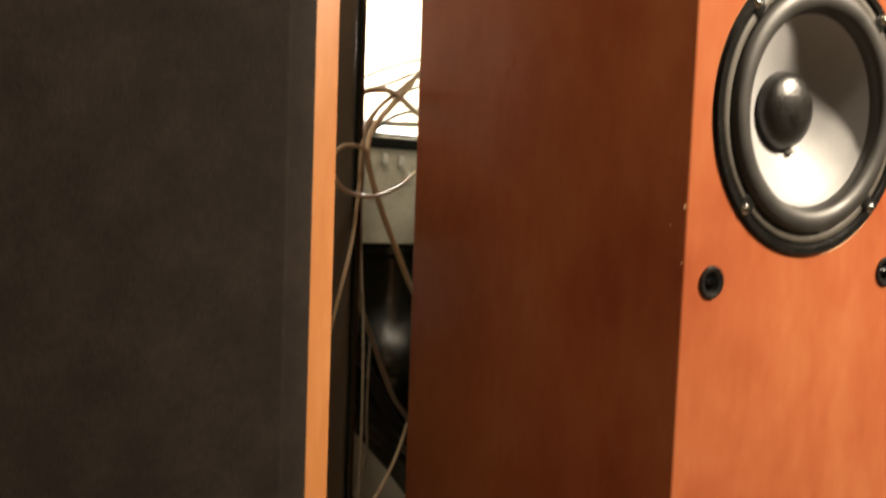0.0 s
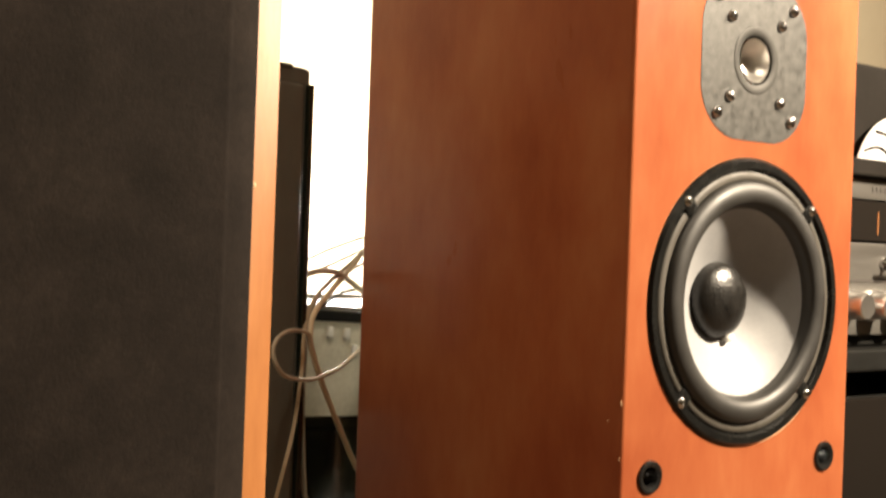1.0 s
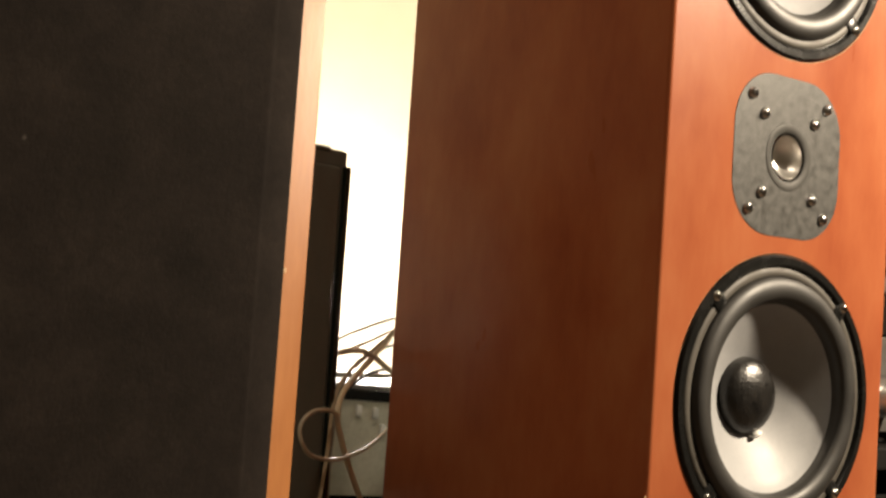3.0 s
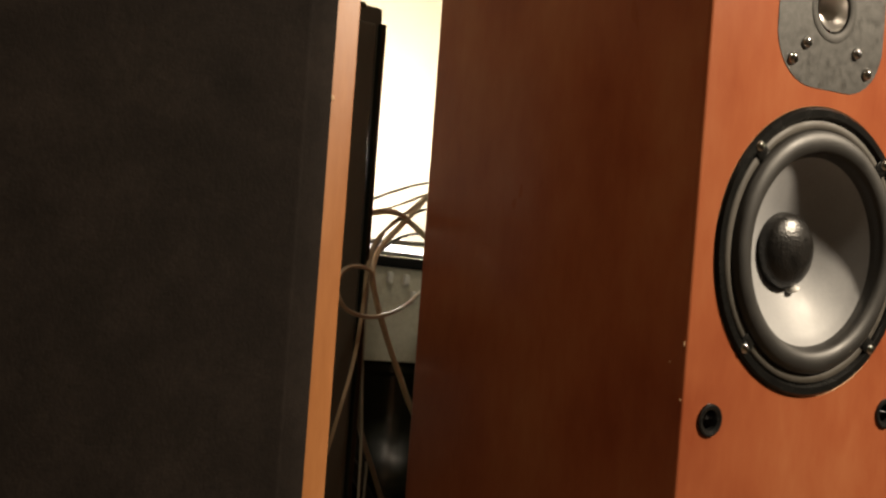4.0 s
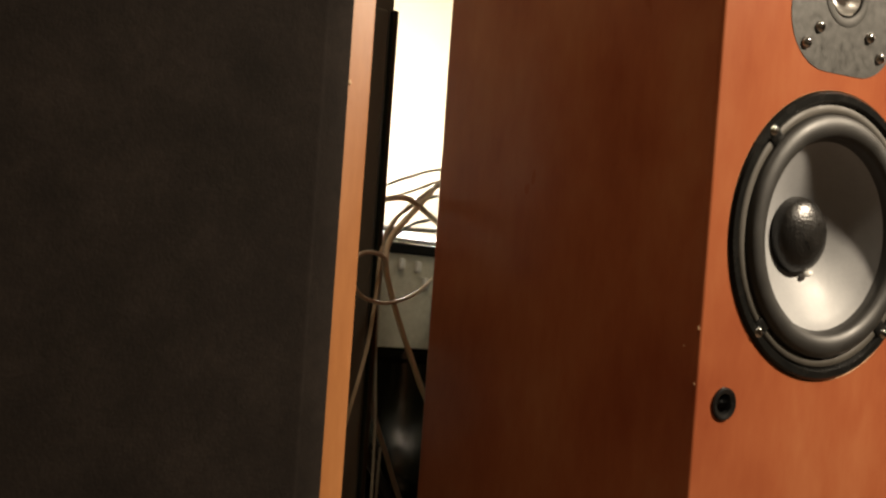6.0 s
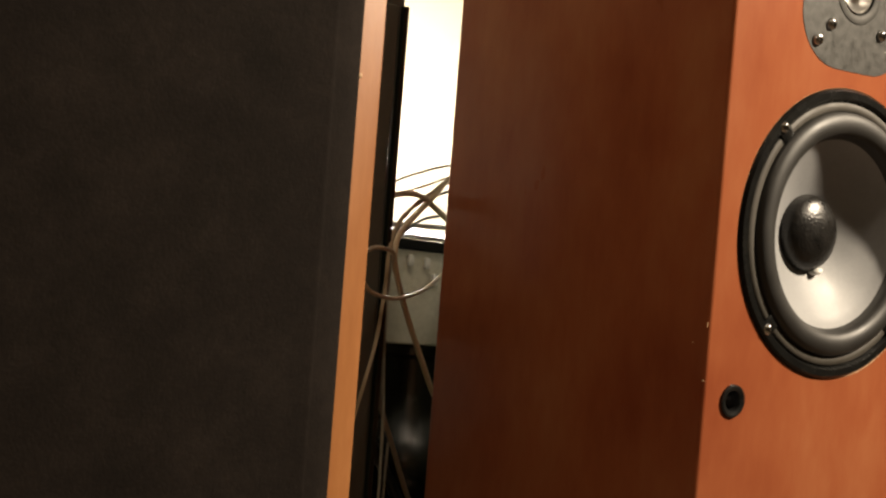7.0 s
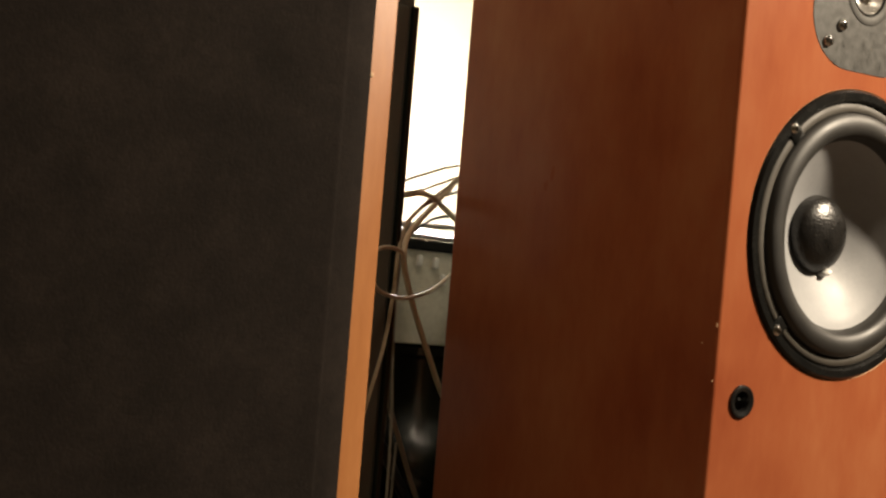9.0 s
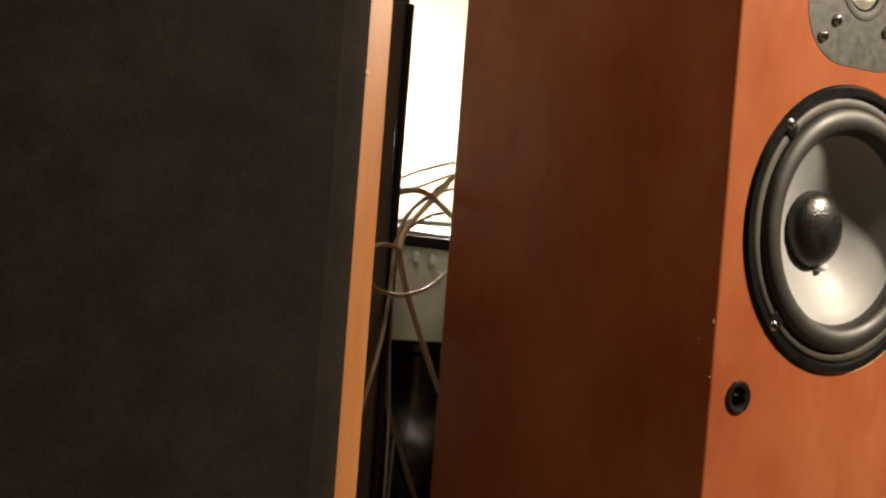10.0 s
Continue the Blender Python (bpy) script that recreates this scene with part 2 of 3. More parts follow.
def rounded_outline(w, h, r, steps=10):
    pts = []
    for cx, cz, start in ((w / 2 - r, h / 2 - r, 0), (-w / 2 + r, h / 2 - r, 90), (-w / 2 + r, -h / 2 + r, 180), (w / 2 - r, -h / 2 + r, 270)):
        for k in range(steps + 1):
            a = radians(start + 90 * k / steps)
            pts.append((cx + r * math.cos(a), cz + r * math.sin(a)))
    return pts


def circle_outline(r, steps=72):
    return [(r * math.cos(2 * math.pi * k / steps), r * math.sin(2 * math.pi * k / steps)) for k in range(steps)]


def inside(p, pts):
    odd = False
    for (xa, za), (xb, zb) in zip(pts, pts[1:] + pts[:1]):
        if (za > p.z) != (zb > p.z) and p.x < (xb - xa) * (p.z - za) / (zb - za) + xa:
            odd = not odd
    return odd


def plate(outlines, front, back):
    """A flat board in the x-z plane: the first outline bounds it, the others are holes through it."""
    bm = bmesh.new()
    edges = []
    for pts in outlines:
        vs = [bm.verts.new((x, front, z)) for x, z in pts]
        edges += [bm.edges.new((a, b)) for a, b in zip(vs, vs[1:] + vs[:1])]
    faces = [g for g in bmesh.ops.triangle_fill(bm, use_beauty=True, use_dissolve=False, edges=edges)["geom"] if isinstance(g, bmesh.types.BMFace)]
    stray = [f for f in faces if any(inside(f.calc_center_median(), pts) for pts in outlines[1:])]
    bmesh.ops.delete(bm, geom=stray, context="FACES_ONLY")
    faces = list(bm.faces)
    rims = [e for e in bm.edges if len(e.link_faces) == 1]
    twin = {v: bm.verts.new((v.co.x, back, v.co.z)) for v in list(bm.verts)}
    for f in faces:
        bm.faces.new([twin[v] for v in reversed(f.verts)])
    for e in rims:
        a, b = e.verts
        bm.faces.new((a, b, twin[b], twin[a]))
    return bm


def shifted(pts, x, z):
    return [(a + x, b + z) for a, b in pts]


# ---------------------------------------------------------------- the room
def slab(name, lo, hi, mat, label):
    ob = part(name, box(lo, hi), mat)
    return tagged(ob, label, name.split("_")[0], kind="structure")


# ceiling and south, west, east walls are unseen, added to set the bounce
slab("floor", (-3.6, -4.4, -0.1), (3.2, 0.9, 0.0), CARPET, "brown carpeted living room floor")
slab("ceiling", (-3.6, -4.4, 2.45), (3.2, 0.9, 2.55), CEILING_PAINT, "unseen off-white ceiling added to close the room")
slab("wall_north", (-3.6, 0.80, 0.0), (3.2, 0.90, 2.45), WALL_PAINT, "cream painted wall brightly lit behind the loudspeakers")
slab("wall_south", (-3.6, -4.4, 0.0), (3.2, -4.3, 2.45), WALL_PAINT, "unseen cream wall added across the room")
slab("wall_west", (-3.6, -4.3, 0.0), (-3.5, 0.80, 2.45), WALL_PAINT, "unseen cream side wall added on the left")
slab("wall_east", (3.1, -4.3, 0.0), (3.2, 0.80, 2.45), WALL_PAINT, "unseen cream side wall added beyond the components")

# ---------------------------------------------------------------- cherry tower loudspeaker
W, D, TOP = 0.215, 0.278, 1.09
LOW_Z, TWEET_Z, HIGH_Z = 0.660, 0.811, 0.963
SOCKET_Z = 0.558


def add_screws(parent, name, spots, r, mat):
    first = None
    for x, y, z in spots:
        if first is None:
            bm = lathe([(r * 1.05, 0.0), (r, -r * 0.22), (r * 0.84, -r * 0.50), (r * 0.5, -r * 0.68), (r * 0.44, -r * 0.68), (r * 0.40, -r * 0.40), (0, -r * 0.40)], steps=20)
            first = part(name, bm, mat, parent, "", True)
            first.location = (x, y, z)
        else:
            ob = new(name, first.data)
            ob.parent, ob.location = parent, (x, y, z)


def woofer(parent, z):
    c = (0, 0, z)
    ring = part("woofer", lathe([(0.0895, 0.012), (0.0895, -0.0005), (0.0880, -0.0022), (0.0838, -0.0022), (0.0828, -0.0008),
                                 (0.0822, 0.0006), (0.0805, 0.0012), (0.0790, 0.004), (0.0780, 0.012), (0.0895, 0.012)], c, 96),
                FRAME_BLACK, parent, "round woofer with a black cast frame and grey cone", True)
    roll = [(0.0762, 0.0030), (0.0760, -0.0010)]
    roll += [(0.0682 + 0.0074 * math.cos(a), -0.0004 - 0.0052 * math.sin(a)) for a in (math.pi * k / 14 for k in range(15))]
    roll += [(0.0600, 0.0016), (0.0588, 0.0034)]
    part("gasket", lathe([(0.0815, 0.0030), (0.0812, -0.0002), (0.0802, -0.0009), (0.0770, -0.0009), (0.0761, -0.0003), (0.0760, 0.003)], c, 96), GASKET, ring, "dull brown-grey gasket ring", True)
    part("surround", lathe(roll, c, 96), RUBBER, ring, "black rubber roll surround", True)
    cone = [(0.0602, 0.0022)] + [(0.0596 - 0.0376 * k / 12, 0.0028 + 0.0238 * (k / 12) ** 0.76) for k in range(13)]
    part("cone", lathe(cone, c, 96), CONE_GREY, ring, "satin grey plastic cone", True)
    cap = [(0.0246, 0.0262), (0.0245, 0.0241), (0.0241, 0.0232)]
    cap += [(0.0241 * math.cos(a), 0.0232 - 0.0112 * math.sin(a)) for a in (math.pi / 2 * k / 10 for k in range(1, 10))] + [(0, 0.0232 - 0.0112)]
    part("dust_cap", lathe(cap, c, 64), CAP_BLACK, ring, "glossy crinkled black dust cap", True)
    # highlight of glue at the cap's lower rim, put in as a white dab
    dab = lathe([(0.0, -0.0022), (0.0012, -0.0019), (0.0021, -0.0009), (0.0025, 0.0012), (0.0022, 0.0075), (0.0, 0.0078)], steps=18)
    bmesh.ops.transform(dab, matrix=Matrix.Translation((0.0090, 0.0205, z - 0.0243)) @ Matrix.Rotation(radians(-20), 4, "Y") @ Matrix.Diagonal((1.75, 1, 0.8, 1)), verts=dab.verts)
    part("glint_dab", dab, GLUE_GLINT, ring, "white dab painted as the glint of glue", True)
    part("basket", lathe([(0.0780, 0.011), (0.070, 0.045), (0.035, 0.060), (0.0, 0.060)], c, 48), FRAME_BLACK, ring, "", True)
    for k in range(4):
        lug = box((0.0755, -0.0019, -0.0052), (0.0866, 0.004, 0.0052), 0.0012, 2)
        bmesh.ops.transform(lug, matrix=Matrix.Translation(c) @ Matrix.Rotation(radians(45 + 90 * k), 4, "Y"), verts=lug.verts)
        part("lug", lug, FRAME_BLACK, ring, "black cast lug under a screw", True)
    add_screws(ring, "screw", [(sx * 0.0597, -0.0014, z + sz * 0.0597) for sx in (-1, 1) for sz in (-1, 1)], 0.0034, CHROME)


def tweeter(parent, z):
    hole = shifted(circle_outline(0.0198, 48), 0, z)
    bm = plate([shifted(rounded_outline(0.1010, 0.1010, 0.034), 0, z), hole], -0.0003, 0.006)
    face = part("tweeter", bm, PLATE_GREY, parent, "grey metal tweeter plate with rounded corners")
    c = (0, 0, z)
    part("ring", lathe([(0.0214, 0.0), (0.0211, -0.0006), (0.0204, -0.0008), (0.0166, -0.0006), (0.0156, 0.0), (0.0146, 0.0028), (0.0138, 0.006)], c, 64),
         RING_GREY, face, "raised metal ring round the dome", True)
    bowl = [(0.0170 * math.sin(a), 0.0115 - 0.0115 * (1 - math.cos(a)) / (1 - math.cos(1.1)) * 1.0) for a in (1.1 * k / 12 for k in range(13))]
    bowl = [(r * 0.0139 / bowl[-1][0], y + 0.0005) for r, y in bowl]
    part("dome", lathe(bowl, c, 48), TITANIUM, face, "polished metal inverted dome", True)
    spots = [(sx * 0.0355, -0.0006, z + sz * 0.0357) for sx in (-1, 1) for sz in (-1, 1)]
    spots += [(sx * 0.0240, -0.0006, z + sz * 0.0245) for sx in (-1, 1) for sz in (-1, 1)]
    add_screws(face, "bolt", spots, 0.0036, DARK_CHROME)


tower = thing("tower_loudspeaker", "tall cherry-veneered floor loudspeaker with grille removed and grey cones", "loudspeaker")
body = add_box(bmesh.new(), (-W / 2, 0.022, 0.04), (W / 2, D, TOP))
bmesh.ops.delete(body, geom=[f for f in body.faces if f.normal.y < -0.9], context="FACES_ONLY")
vertical = [e for e in body.edges if abs(e.verts[0].co.z - e.verts[1].co.z) > 0.5 and e.verts[0].co.y > 0.1]
bmesh.ops.bevel(body, geom=vertical, offset=0.003, segments=3, affect="EDGES", profile=0.5)
part("cabinet", body, CHERRY, tower, "dark cherry veneer cabinet side", True)
# added out of view: black here keeps cherry bounce off the rack front
part("bounce_panel", box((-W / 2 + 0.004, D, 0.05), (W / 2 - 0.004, D + 0.004, TOP - 0.01)), BLACK_VINYL, tower, "unseen black panel added to cut red bounce")
part("plinth", box((-W / 2 - 0.01, 0.0, 0.0), (W / 2 + 0.01, D + 0.01, 0.04), 0.004), BLACK_PAINT, tower)
holes = [shifted(circle_outline(0.0902, 96), 0, z) for z in (LOW_Z, HIGH_Z)]
holes.append(shifted(rounded_outline(0.1014, 0.1014, 0.0342), 0, TWEET_Z))
holes += [shifted(circle_outline(0.0092, 32), sx * 0.083, SOCKET_Z) for sx in (-1, 1)]
RND = 0.003
front = plate([[(-W / 2 + RND, 0.04), (W / 2 - RND, 0.04), (W / 2 - RND, TOP), (-W / 2 + RND, TOP)]] + holes, 0.0, 0.022)
for sx in (-1, 1):
    ring_pts = [(sx * (W / 2 - RND + RND * math.sin(a)), RND - RND * math.cos(a)) for a in (math.pi / 2 * k / 6 for k in range(7))] + [(sx * W / 2, 0.022)]
    low = [front.verts.new((x, y, 0.04)) for x, y in ring_pts]
    high = [front.verts.new((x, y, TOP)) for x, y in ring_pts]
    for k in range(len(ring_pts) - 1):
        front.faces.new((low[k], low[k + 1], high[k + 1], high[k]))
part("baffle", front, CHERRY, tower, "reddish cherry veneer front board", True)
for z in (LOW_Z, HIGH_Z):
    woofer(tower, z)
    # the pale ring also paints the thin highlight along the cut edge
    part("cut_edge", lathe([(0.0899, 0.003), (0.0900, 0.0001), (0.09025, -0.0001), (0.0903, 0.003)], (0, 0, z), 96), BARE_WOOD, tower, "pale cut edge of the veneer with its highlight painted in", True)
tweeter(tower, TWEET_Z)
for sx in (-1, 1):
    part("grille_socket", lathe([(0.0098, 0.0), (0.0096, -0.0012), (0.0085, -0.0016), (0.0062, -0.0008), (0.0052, 0.002), (0.0050, 0.014), (0, 0.014)],
                                (sx * 0.083, 0, SOCKET_Z), 40), BLACK_HOLE, tower, "black plastic grille socket", True)
    # polished bowl added to throw a glint from low in the hole
    part("glint_cup", lathe([(0.0050, 0.0015), (0.0047, 0.0040), (0.0038, 0.0062), (0.0020, 0.0078), (0, 0.0083)], (sx * 0.083, 0, SOCKET_Z), 32), GLINT_CUP, tower, "glossy dark cup added to catch a glint in the socket", True)

for z, h in ((0.602, 0.0013), (0.570, 0.0006)):
    part("edge_chip", box((-W / 2 - 0.0001, 0.0006, z - h), (-W / 2 + 0.0006, 0.0013, z + h), 0.0003), BARE_WOOD, tower, "pale chip in the veneer edge", True)

part("edge_chip", box((-W / 2 - 0.0002, 0.0104, 0.5902), (-W / 2 + 0.0004, 0.0114, 0.5912), 0.0002), BARE_WOOD, tower, "pale nick in the cabinet side", True)

# ---------------------------------------------------------------- loudspeaker with the cloth grille
LX0, LX1 = -0.585, -0.334
GX1 = -0.3470
other = thing("grille_loudspeaker", "loudspeaker with honey wood front frame and black cloth grille", "loudspeaker")
part("front_frame", box((LX0, 0.0, 0.03), (LX1, 0.018, 0.955), 0.0012, 2), OAK, other, "honey-coloured wood front frame", True)
# unseen body, black so that no orange light bounces onto the tower
part("cabinet", box((LX0 + 0.001, 0.018, 0.03), (LX1 - 0.001, 0.205, 0.954), 0.002, 2), BLACK_VINYL, other, "unseen body made black to cut warm bounce", True)
part("plinth", box((LX0, 0.005, 0.0), (LX1, 0.205, 0.03)), BLACK_PAINT, other)


def grille_mesh(x0, x1, z0, z1, y_back, y_front, slope):
    """A padded cloth frame whose edges slope back."""
    bm = bmesh.new()
    loops = []
    for inset, y in ((0, y_back), (0, y_back - 0.002), (slope * 0.06, y_back - 0.0032), (slope * 0.88, y_front + 0.0012), (slope * 0.96, y_front + 0.0003), (slope * 1.1, y_front)):
        loops.append([bm.verts.new(p) for p in ((x0 + inset, y, z0 + inset), (x1 - inset, y, z0 + inset), (x1 - inset, y, z1 - inset), (x0 + inset, y, z1 - inset))])
    for a, b in zip(loops, loops[1:]):
        for k in range(4):
            bm.faces.new((a[k], a[(k + 1) % 4], b[(k + 1) % 4], b[k]))
    bm.faces.new(loops[0])
    bm.faces.new(loops[-1])
    return bm


part("grille", grille_mesh(LX0 + 0.0125, GX1, 0.045, 0.942, 0.0, -0.0085, 0.0165), CLOTH, other, "black woven cloth grille", True)

for x, z, r in ((-0.3462, 0.7115, 0.0011),):
    part("edge_chip", box((x - r, -0.0022, z - r), (x + r * 0.6, 0.0002, z + r), 0.0004), BARE_WOOD, other, "pale dent in the frame edge", True)

# ---------------------------------------------------------------- black loudspeaker behind
black = thing("black_loudspeaker", "tall black vinyl loudspeaker standing behind the others", "loudspeaker")
black.matrix_world = pose(-0.1698, 0.251, 0.0, 0, 0, 8)
# unseen depth is stretched back to block wall light from the tower's side
bb = add_box(bmesh.new(), (-0.185, 0.004, 0.0), (0.0, 0.42, 0.812), 0.003, 2)
part("cabinet", bb, BLACK_VINYL, black, "black vinyl covered cabinet", True)
part("front_trim", box((-0.0045, 0.0, 0.0), (0.0005, 0.006, 0.800), 0.001), GLOSS_BLACK, black, "glossy black edge strip")
part("grille", box((-0.18, 0.0, 0.02), (-0.0075, 0.0045, 0.800), 0.003, 3), BLACK_VINYL, black, "black front panel", True)
part("top_cap", box((-0.1855, 0.003, 0.809), (-0.016, 0.415, 0.8135), 0.002), BLACK_VINYL, black, "black top board", True)

# ---------------------------------------------------------------- rack behind
rack = thing("media_rack", "narrow black-topped rack with a scuffed grey front", "rack")
shelf = part("shelf", box((-0.165, 0.367, 0.6255), (0.36, 0.52, 0.6345), 0.0015), BLACK_PAINT, rack, "black top board")
front_board = part("front_board", box((-0.165, 0.372, 0.5455), (0.36, 0.380, 0.6255), 0.001), GREY_BOARD, rack, "scuffed glossy grey front board")
SAG = Matrix.Translation((-0.125, 0.37, 0.6305)) @ Matrix.Rotation(radians(2.6), 4, "Y") @ Matrix.Translation((0.12, -0.37, -0.630))
shelf.matrix_basis = SAG
front_board.matrix_basis = SAG
for x, top in ((-0.165, 0.6265), (0.34, 0.605)):
    part("post", box((x, 0.49, 0.0), (x + 0.02, 0.51, top), 0.002), BLACK_PAINT, rack)
# glints under the shelf, put in as small white blocks
for x, z in ((-0.0745, 0.6165), (-0.058, 0.6155), (-0.049, 0.602)):
    part("board_glint", box((x, 0.3672, z - 0.005), (x + 0.0055, 0.372, z + 0.005), 0.0018), GLINT_WHITE, rack, "small white spot painted as a glint", True).matrix_basis = SAG
for k, (x0, x1, y0, y1, turn) in enumerate(((-0.10, 0.12, 0.0, 0.13, 4), (-0.09, 0.10, 0.004, 0.12, -7), (-0.07, 0.06, 0.003, 0.10, 11))):
    sheet = box((x0, y0, 0.0), (x1, y1, 0.0008), 0.0002)
    ob = tagged(part("paper_sheet", sheet, PAPER), "white paper sheet lying flat on the rack top", "paper", "papers on the rack")
    ob.matrix_world = SAG @ pose(-0.04, 0.374, 0.6348 + 0.0012 * k, 2.2 + 1.6 * k, 0, turn)


def spin(profile, centre, steps=64):
    """Spins (radius, z) pairs round an upright axis."""
    bm = lathe([(r, z) for r, z in profile], (0, 0, 0), steps)
    bmesh.ops.transform(bm, matrix=Matrix.Translation(centre) @ Matrix.Rotation(radians(90), 4, "X"), verts=bm.verts)
    return bm


# board added within reach of the lamps, in place of the pale background
card = bmesh.new()
corners = [(-0.165, 0.0), (0.02, 0.0), (0.02, 0.27), (-0.010, 0.29), (-0.050, 0.34), (-0.108, 0.405), (-0.165, 0.42)]
lo_face = [card.verts.new((x, 0.395, z)) for x, z in corners]
hi_face = [card.verts.new((x, 0.400, z)) for x, z in corners]
card.faces.new(lo_face)
card.faces.new(list(reversed(hi_face)))
for k in range(len(corners)):
    j = (k + 1) % len(corners)
    card.faces.new((lo_face[k], lo_face[j], hi_face[j], hi_face[k]))
tagged(part("pale_backdrop", card, PALE_BACKDROP), "pale board standing in for the background below the rack", "board")

bin_thing = thing("black_bin", "glossy black plastic bin with a rolled rim", "bin")
part("shell", spin([(0.0, 0.0), (0.056, 0.0), (0.058, 0.006), (0.054, 0.02), (0.046, 0.10), (0.044, 0.27), (0.060, 0.31), (0.100, 0.36), (0.138, 0.405), (0.1475, 0.425), (0.1495, 0.437), (0.1450, 0.448), (0.1380, 0.459), (0.1310, 0.470), (0.1250, 0.481), (0.1210, 0.492), (0.1190, 0.505), (0.118, 0.530), (0.112, 0.530), (0.112, 0.50), (0.0, 0.48)], (0.020, 0.498, 0.0)), GLOSS_BLACK, bin_thing, "", True)
part("rim", spin([(0.115, 0.526), (0.121, 0.527), (0.1245, 0.531), (0.1240, 0.5375), (0.119, 0.541), (0.112, 0.539), (0.110, 0.530), (0.115, 0.526)], (0.020, 0.498, 0.0)),
     GLOSS_BLACK, bin_thing, "rolled black rim", True)

# ---------------------------------------------------------------- cables
CABLES = [
    ("speaker_cable", CABLE_TAN, 0.0007, 0.0013, [(-0.02, 0.33, 0.69), (-0.064, 0.317, 0.691), (-0.110, 0.291, 0.671), (-0.140, 0.271, 0.657), (-0.160, 0.256, 0.644), (-0.168, 0.250, 0.627), (-0.172, 0.245, 0.603), (-0.177, 0.240, 0.580), (-0.184, 0.234, 0.557), (-0.196, 0.225, 0.531), (-0.206, 0.222, 0.50)]),
    ("thick_cable", CABLE_BUFF, 0.0022, 0.0, [(-0.02, 0.33, 0.688), (-0.077, 0.312, 0.684), (-0.101, 0.296, 0.672), (-0.127, 0.279, 0.656), (-0.154, 0.260, 0.639), (-0.164, 0.249, 0.623), (-0.156, 0.255, 0.605), (-0.137, 0.268, 0.577), (-0.112, 0.282, 0.542), (-0.094, 0.292, 0.518), (-0.06, 0.305, 0.475)]),
    ("speaker_cable", CABLE_BUFF, 0.0022, 0.0, [(-0.182, 0.295, 0.650), (-0.170, 0.281, 0.660), (-0.158, 0.270, 0.6655), (-0.145, 0.268, 0.6685), (-0.123, 0.282, 0.667), (-0.099, 0.296, 0.658), (-0.06, 0.315, 0.64)]),
    ("looped_cable", CABLE_CLEAR, 0.0015, 0.0, [(-0.163, 0.250, 0.617), (-0.170, 0.242, 0.625), (-0.184, 0.232, 0.628), (-0.198, 0.222, 0.628), (-0.210, 0.213, 0.624), (-0.214, 0.211, 0.616), (-0.211, 0.211, 0.607), (-0.200, 0.219, 0.599), (-0.180, 0.234, 0.594), (-0.156, 0.252, 0.592), (-0.122, 0.276, 0.596), (-0.094, 0.295, 0.606), (-0.06, 0.315, 0.625)]),
    ("flat_cable", CABLE_GREY, 0.0021, 0.0, [(-0.16, 0.37, 0.646), (-0.10, 0.372, 0.645), (-0.06, 0.375, 0.645), (0.0, 0.39, 0.645)]),
    ("thin_cable", CABLE_GREY, 0.0010, 0.0, [(-0.19, 0.27, 0.655), (-0.155, 0.273, 0.676), (-0.121, 0.285, 0.687), (-0.098, 0.299, 0.692), (-0.078, 0.312, 0.695), (-0.03, 0.325, 0.70)]),
    ("thin_cable", CABLE_TAN, 0.0009, 0.0, [(-0.168, 0.252, 0.667), (-0.141, 0.271, 0.671), (-0.111, 0.291, 0.678), (-0.084, 0.308, 0.685), (-0.03, 0.325, 0.70)]),
    ("hanging_cable", CABLE_GREY, 0.0011, 0.0, [(-0.05, 0.318, 0.680), (-0.10, 0.298, 0.670), (-0.140, 0.275, 0.654), (-0.162, 0.256, 0.63), (-0.167, 0.251, 0.603), (-0.164, 0.254, 0.562), (-0.162, 0.254, 0.530), (-0.160, 0.254, 0.505), (-0.160, 0.252, 0.453), (-0.162, 0.249, 0.40), (-0.17, 0.24, 0.30)]),
    ("hanging_cable", CABLE_GREY, 0.0010, 0.0019, [(-0.160, 0.258, 0.635), (-0.166, 0.253, 0.60), (-0.164, 0.256, 0.56), (-0.162, 0.258, 0.53), (-0.157, 0.262, 0.510), (-0.139, 0.272, 0.480), (-0.122, 0.282, 0.452), (-0.107, 0.291, 0.431), (-0.08, 0.305, 0.40), (-0.06, 0.31, 0.34)]),
    ("thin_cable", CABLE_BLACK, 0.0011, 0.0, [(-0.136, 0.288, 0.638), (-0.118, 0.296, 0.647), (-0.097, 0.304, 0.653), (-0.04, 0.32, 0.66)]),
    ("power_cord", CABLE_BLACK, 0.0045, 0.0, [(-0.165, 0.30, 0.53), (-0.151, 0.300, 0.495), (-0.123, 0.310, 0.456), (-0.086, 0.322, 0.405), (-0.03, 0.34, 0.34)]),
    ("power_cord", CABLE_BLACK, 0.0045, 0.0, [(-0.19, 0.30, 0.455), (-0.154, 0.300, 0.439), (-0.131, 0.306, 0.416), (-0.099, 0.318, 0.389), (-0.03, 0.335, 0.34)]),
    ("thin_cable", CABLE_TAN, 0.0016, 0.0, [(-0.15, 0.28, 0.31), (-0.130, 0.290, 0.344), (-0.114, 0.296, 0.360), (-0.098, 0.302, 0.379), (-0.084, 0.308, 0.403), (-0.06, 0.32, 0.45)]),
    ("thin_cable", CABLE_GREY, 0.0011, 0.0, [(-0.17, 0.28, 0.33), (-0.157, 0.280, 0.351), (-0.138, 0.288, 0.368), (-0.131, 0.291, 0.391), (-0.132, 0.291, 0.417), (-0.132, 0.291, 0.443), (-0.130, 0.293, 0.478)]),
]
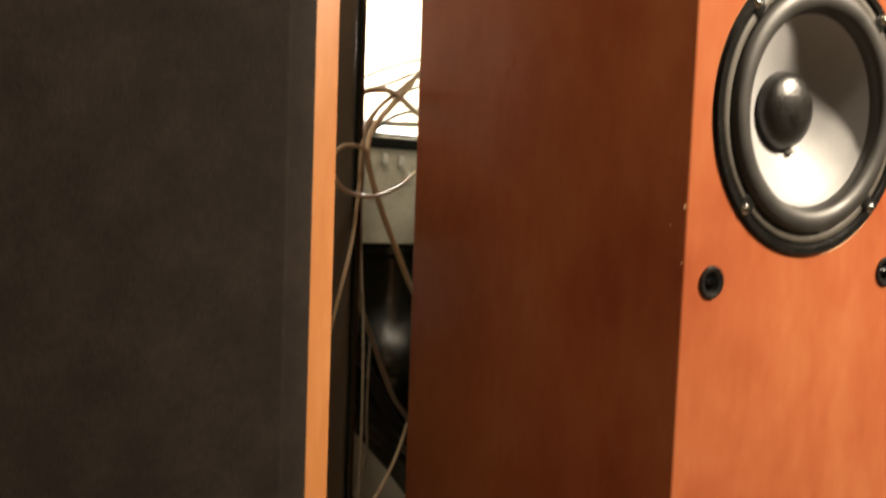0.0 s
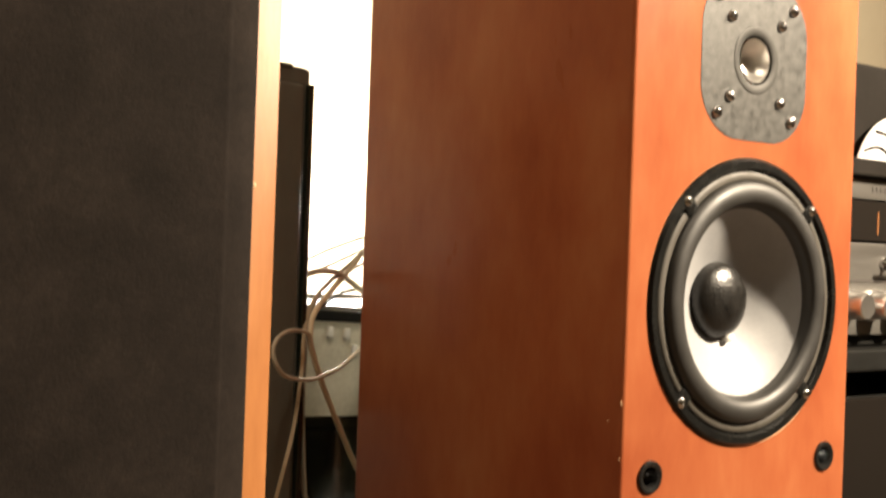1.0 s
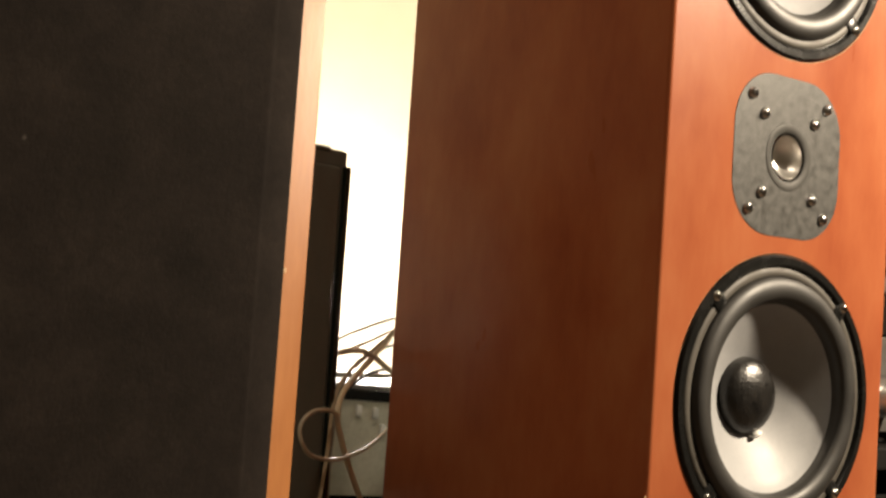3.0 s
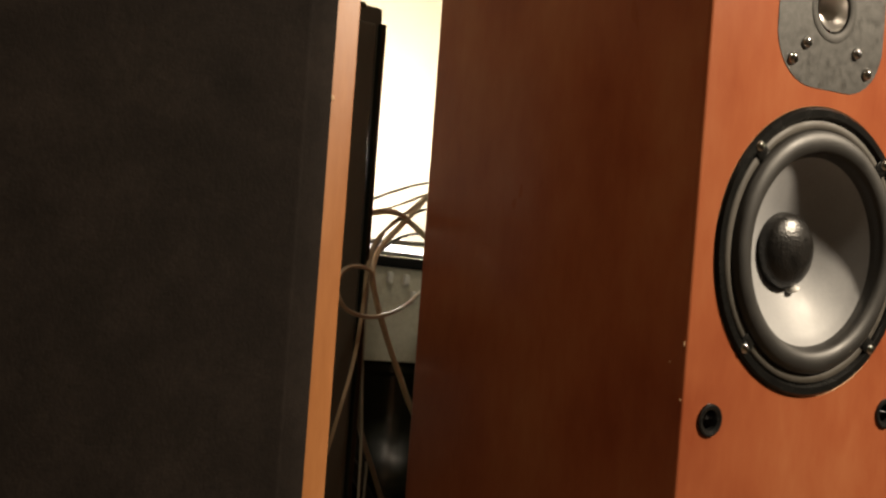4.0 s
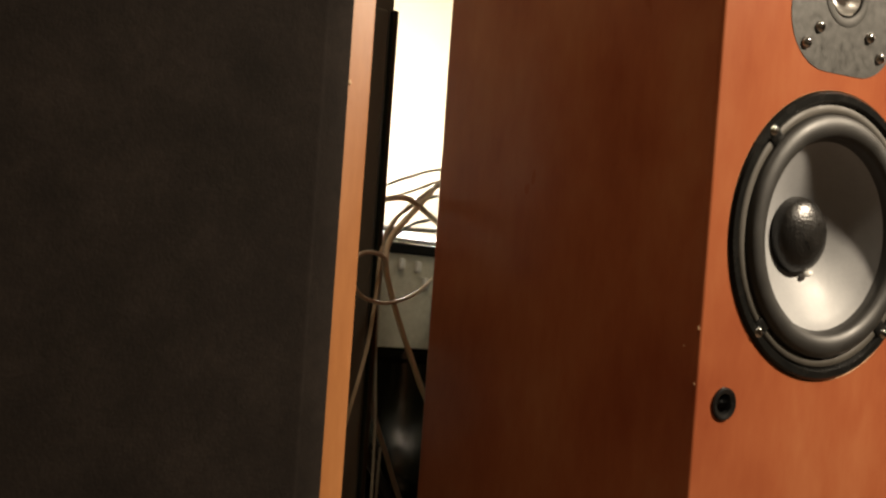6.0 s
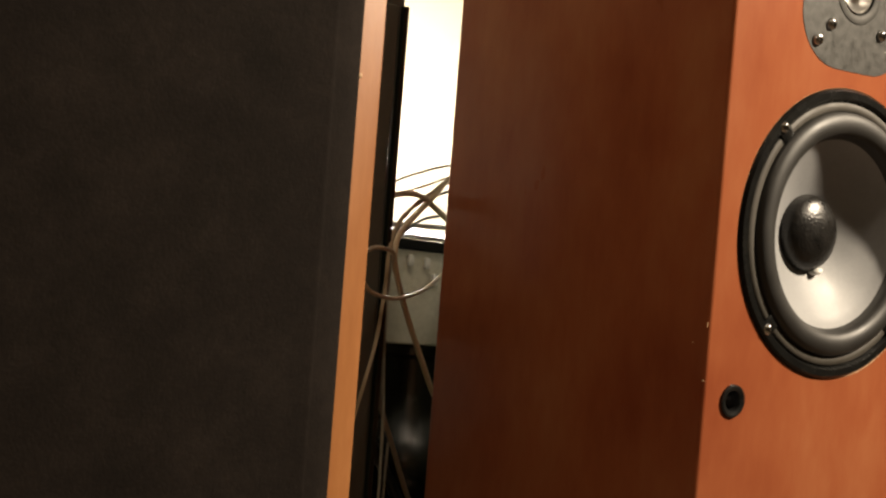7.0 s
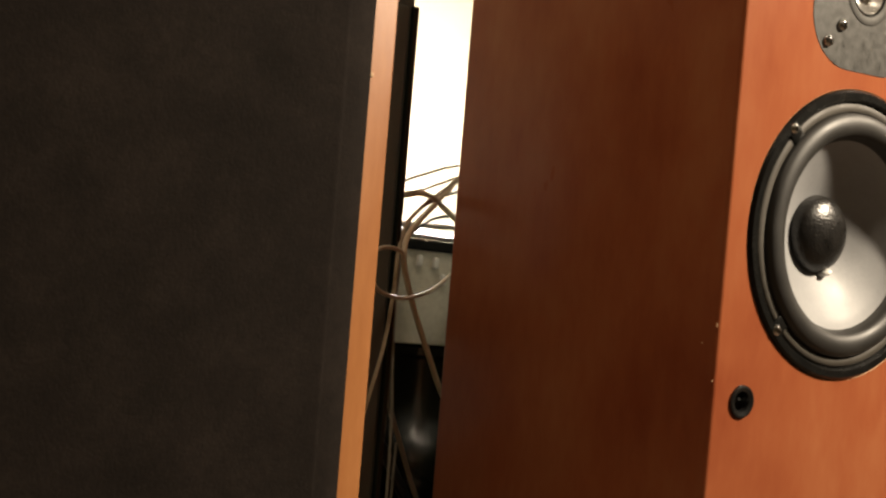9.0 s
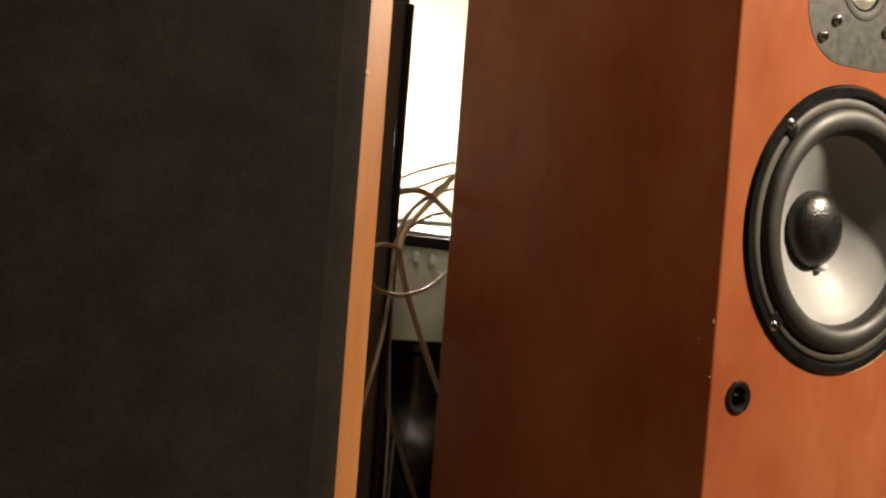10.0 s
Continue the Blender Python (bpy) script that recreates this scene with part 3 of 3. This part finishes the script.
CABLE_LABELS = {
    "speaker_cable": "tan twin-core speaker cable arching behind the cabinets",
    "looped_cable": "pale thin cable curled into a loop",
    "thick_cable": "thick tan cable running down behind the cabinet",
    "flat_cable": "grey-brown cable lying on the shelf papers",
    "thin_cable": "thin loose cable in the tangle",
    "hanging_cable": "greyish cable hanging down past the rack",
    "power_cord": "black power cord crossing low behind the cabinets",
}
for name, mat, radius, twin, pts in CABLES:
    tagged(part(name, tube([(x - 0.0035, y, z - 0.0005) for x, y, z in pts], radius, twin), mat, None, "", True), CABLE_LABELS[name], "cable", "cable tangle")

# ---------------------------------------------------------------- components beyond the tower
AY = 0.18
DROP = Matrix.Translation((0, 0, -0.0035))
AX0, AX1 = 0.30, 0.74
stand = thing("component_stand", "dark stand carrying stacked hifi components", "stand")
part("top_board", box((AX0 - 0.02, AY - 0.02, 0.5885), (AX1 + 0.02, AY + 0.36, 0.6085), 0.002), BLACK_PAINT, stand)
part("middle_board", box((AX0 - 0.02, AY - 0.02, 0.4365), (AX1 + 0.02, AY + 0.36, 0.4515), 0.002), BLACK_PAINT, stand)
part("base_board", box((AX0 - 0.02, AY - 0.02, 0.0), (AX1 + 0.02, AY + 0.36, 0.05), 0.002), BLACK_PAINT, stand)
for x in (AX0 - 0.02, AX1):
    part("side_panel", box((x, AY, 0.05), (x + 0.02, AY + 0.36, 0.5885)), BLACK_PAINT, stand)
lower = thing("black_component", "black glass-fronted component inside the stand", "component")
part("chassis", box((AX0 + 0.005, AY + 0.01, 0.456), (AX1 - 0.005, AY + 0.32, 0.565), 0.002), BLACK_PAINT, lower)
part("front_panel", box((AX0 + 0.005, AY + 0.002, 0.458), (AX1 - 0.005, AY + 0.01, 0.563), 0.001), SMOKED, lower, "smoked glossy front")

amp = thing("amplifier", "silver-faced amplifier with round metal knobs", "amplifier")
part("chassis", box((AX0, AY + 0.008, 0.613), (AX1, AY + 0.33, 0.712), 0.002), BLACK_PAINT, amp)
part("front_panel", box((AX0, AY, 0.624), (AX1, AY + 0.008, 0.711), 0.001), SILVER, amp, "brushed silver front panel")
part("panel_groove", box((AX0 + 0.002, AY - 0.001, 0.674), (AX1 - 0.002, AY, 0.677)), PRINT, amp)
for x in (0.365, 0.402, 0.440, 0.478, 0.53, 0.58, 0.64):
    part("knob", lathe([(0.0150, 0.0), (0.0150, -0.004), (0.0130, -0.006), (0.0125, -0.022), (0.0110, -0.024), (0, -0.0235)], (x, AY, 0.652), 32), KNOB, amp, "turned metal knob", True)
for x in (0.424, 0.455):
    lever = part("switch", lathe([(0.006, 0), (0.006, -0.003), (0.0025, -0.004), (0.0022, -0.018), (0, -0.019)], (x, AY, 0.692), 16), CHROME, amp, "toggle switch", True)
    part("switch_bar", box((x - 0.012, AY - 0.020, 0.6895), (x + 0.012, AY - 0.016, 0.6945), 0.0012), CHROME, lever)

deck = thing("tape_deck", "dark open-reel tape deck with a bright metal reel", "tape deck")
part("chassis", box((AX0, AY + 0.008, 0.713), (AX1, AY + 0.25, 0.882), 0.003), DECK_DARK, deck)
part("window", box((AX0, AY, 0.713), (AX1, AY + 0.008, 0.751), 0.001), SMOKED, deck, "smoked window strip")
strip = part("name_strip", box((AX0, AY - 0.002, 0.752), (AX1, AY + 0.008, 0.772), 0.001), SILVER, deck, "pale strip with small print")
for k in range(9):
    part("printed_bar", box((0.398 + k * 0.0068, AY - 0.0026, 0.7595), (0.403 + k * 0.0068, AY - 0.002, 0.7645)), PRINT, strip)
# warm reflection in the window, painted as an amber sliver
part("warm_streak", box((0.4112, AY - 0.0010, 0.719), (0.4124, AY, 0.741), 0.0004), OAK, deck, "small amber streak painted as a reflection")
part("cover", box((AX0, AY - 0.012, 0.773), (AX1, AY + 0.008, 0.789), 0.002), DECK_DARK, deck, "dark cover below the reel")
rc = (0.438, AY - 0.004, 0.764)
disc = lathe([(0.069, 0.004), (0.070, 0.002), (0.069, 0.0), (0.060, -0.0005), (0.02, -0.0005), (0.018, -0.004), (0, -0.004)], rc, 96)
bmesh.ops.bisect_plane(disc, geom=disc.verts[:] + disc.edges[:] + disc.faces[:], plane_co=(0, 0, 0.788), plane_no=(0, 0, 1), clear_inner=True)
reel = part("reel", disc, REEL_WHITE, deck, "bright metal reel", True)
for k in range(16):
    a = radians(8 + 22.5 * k)
    arm = [(rc[0] + r * math.cos(a + w), AY - 0.0048, rc[2] + r * math.sin(a + w)) for r, w in ((0.034, 0.0), (0.045, 0.12), (0.055, 0.28), (0.067, 0.52))]
    if min(p[2] for p in arm) > 0.789:
        part("reel_slot", tube(arm, 0.0014, sides=6), DECK_DARK, reel)
for unit in (lower, amp, deck):
    unit.matrix_world = DROP
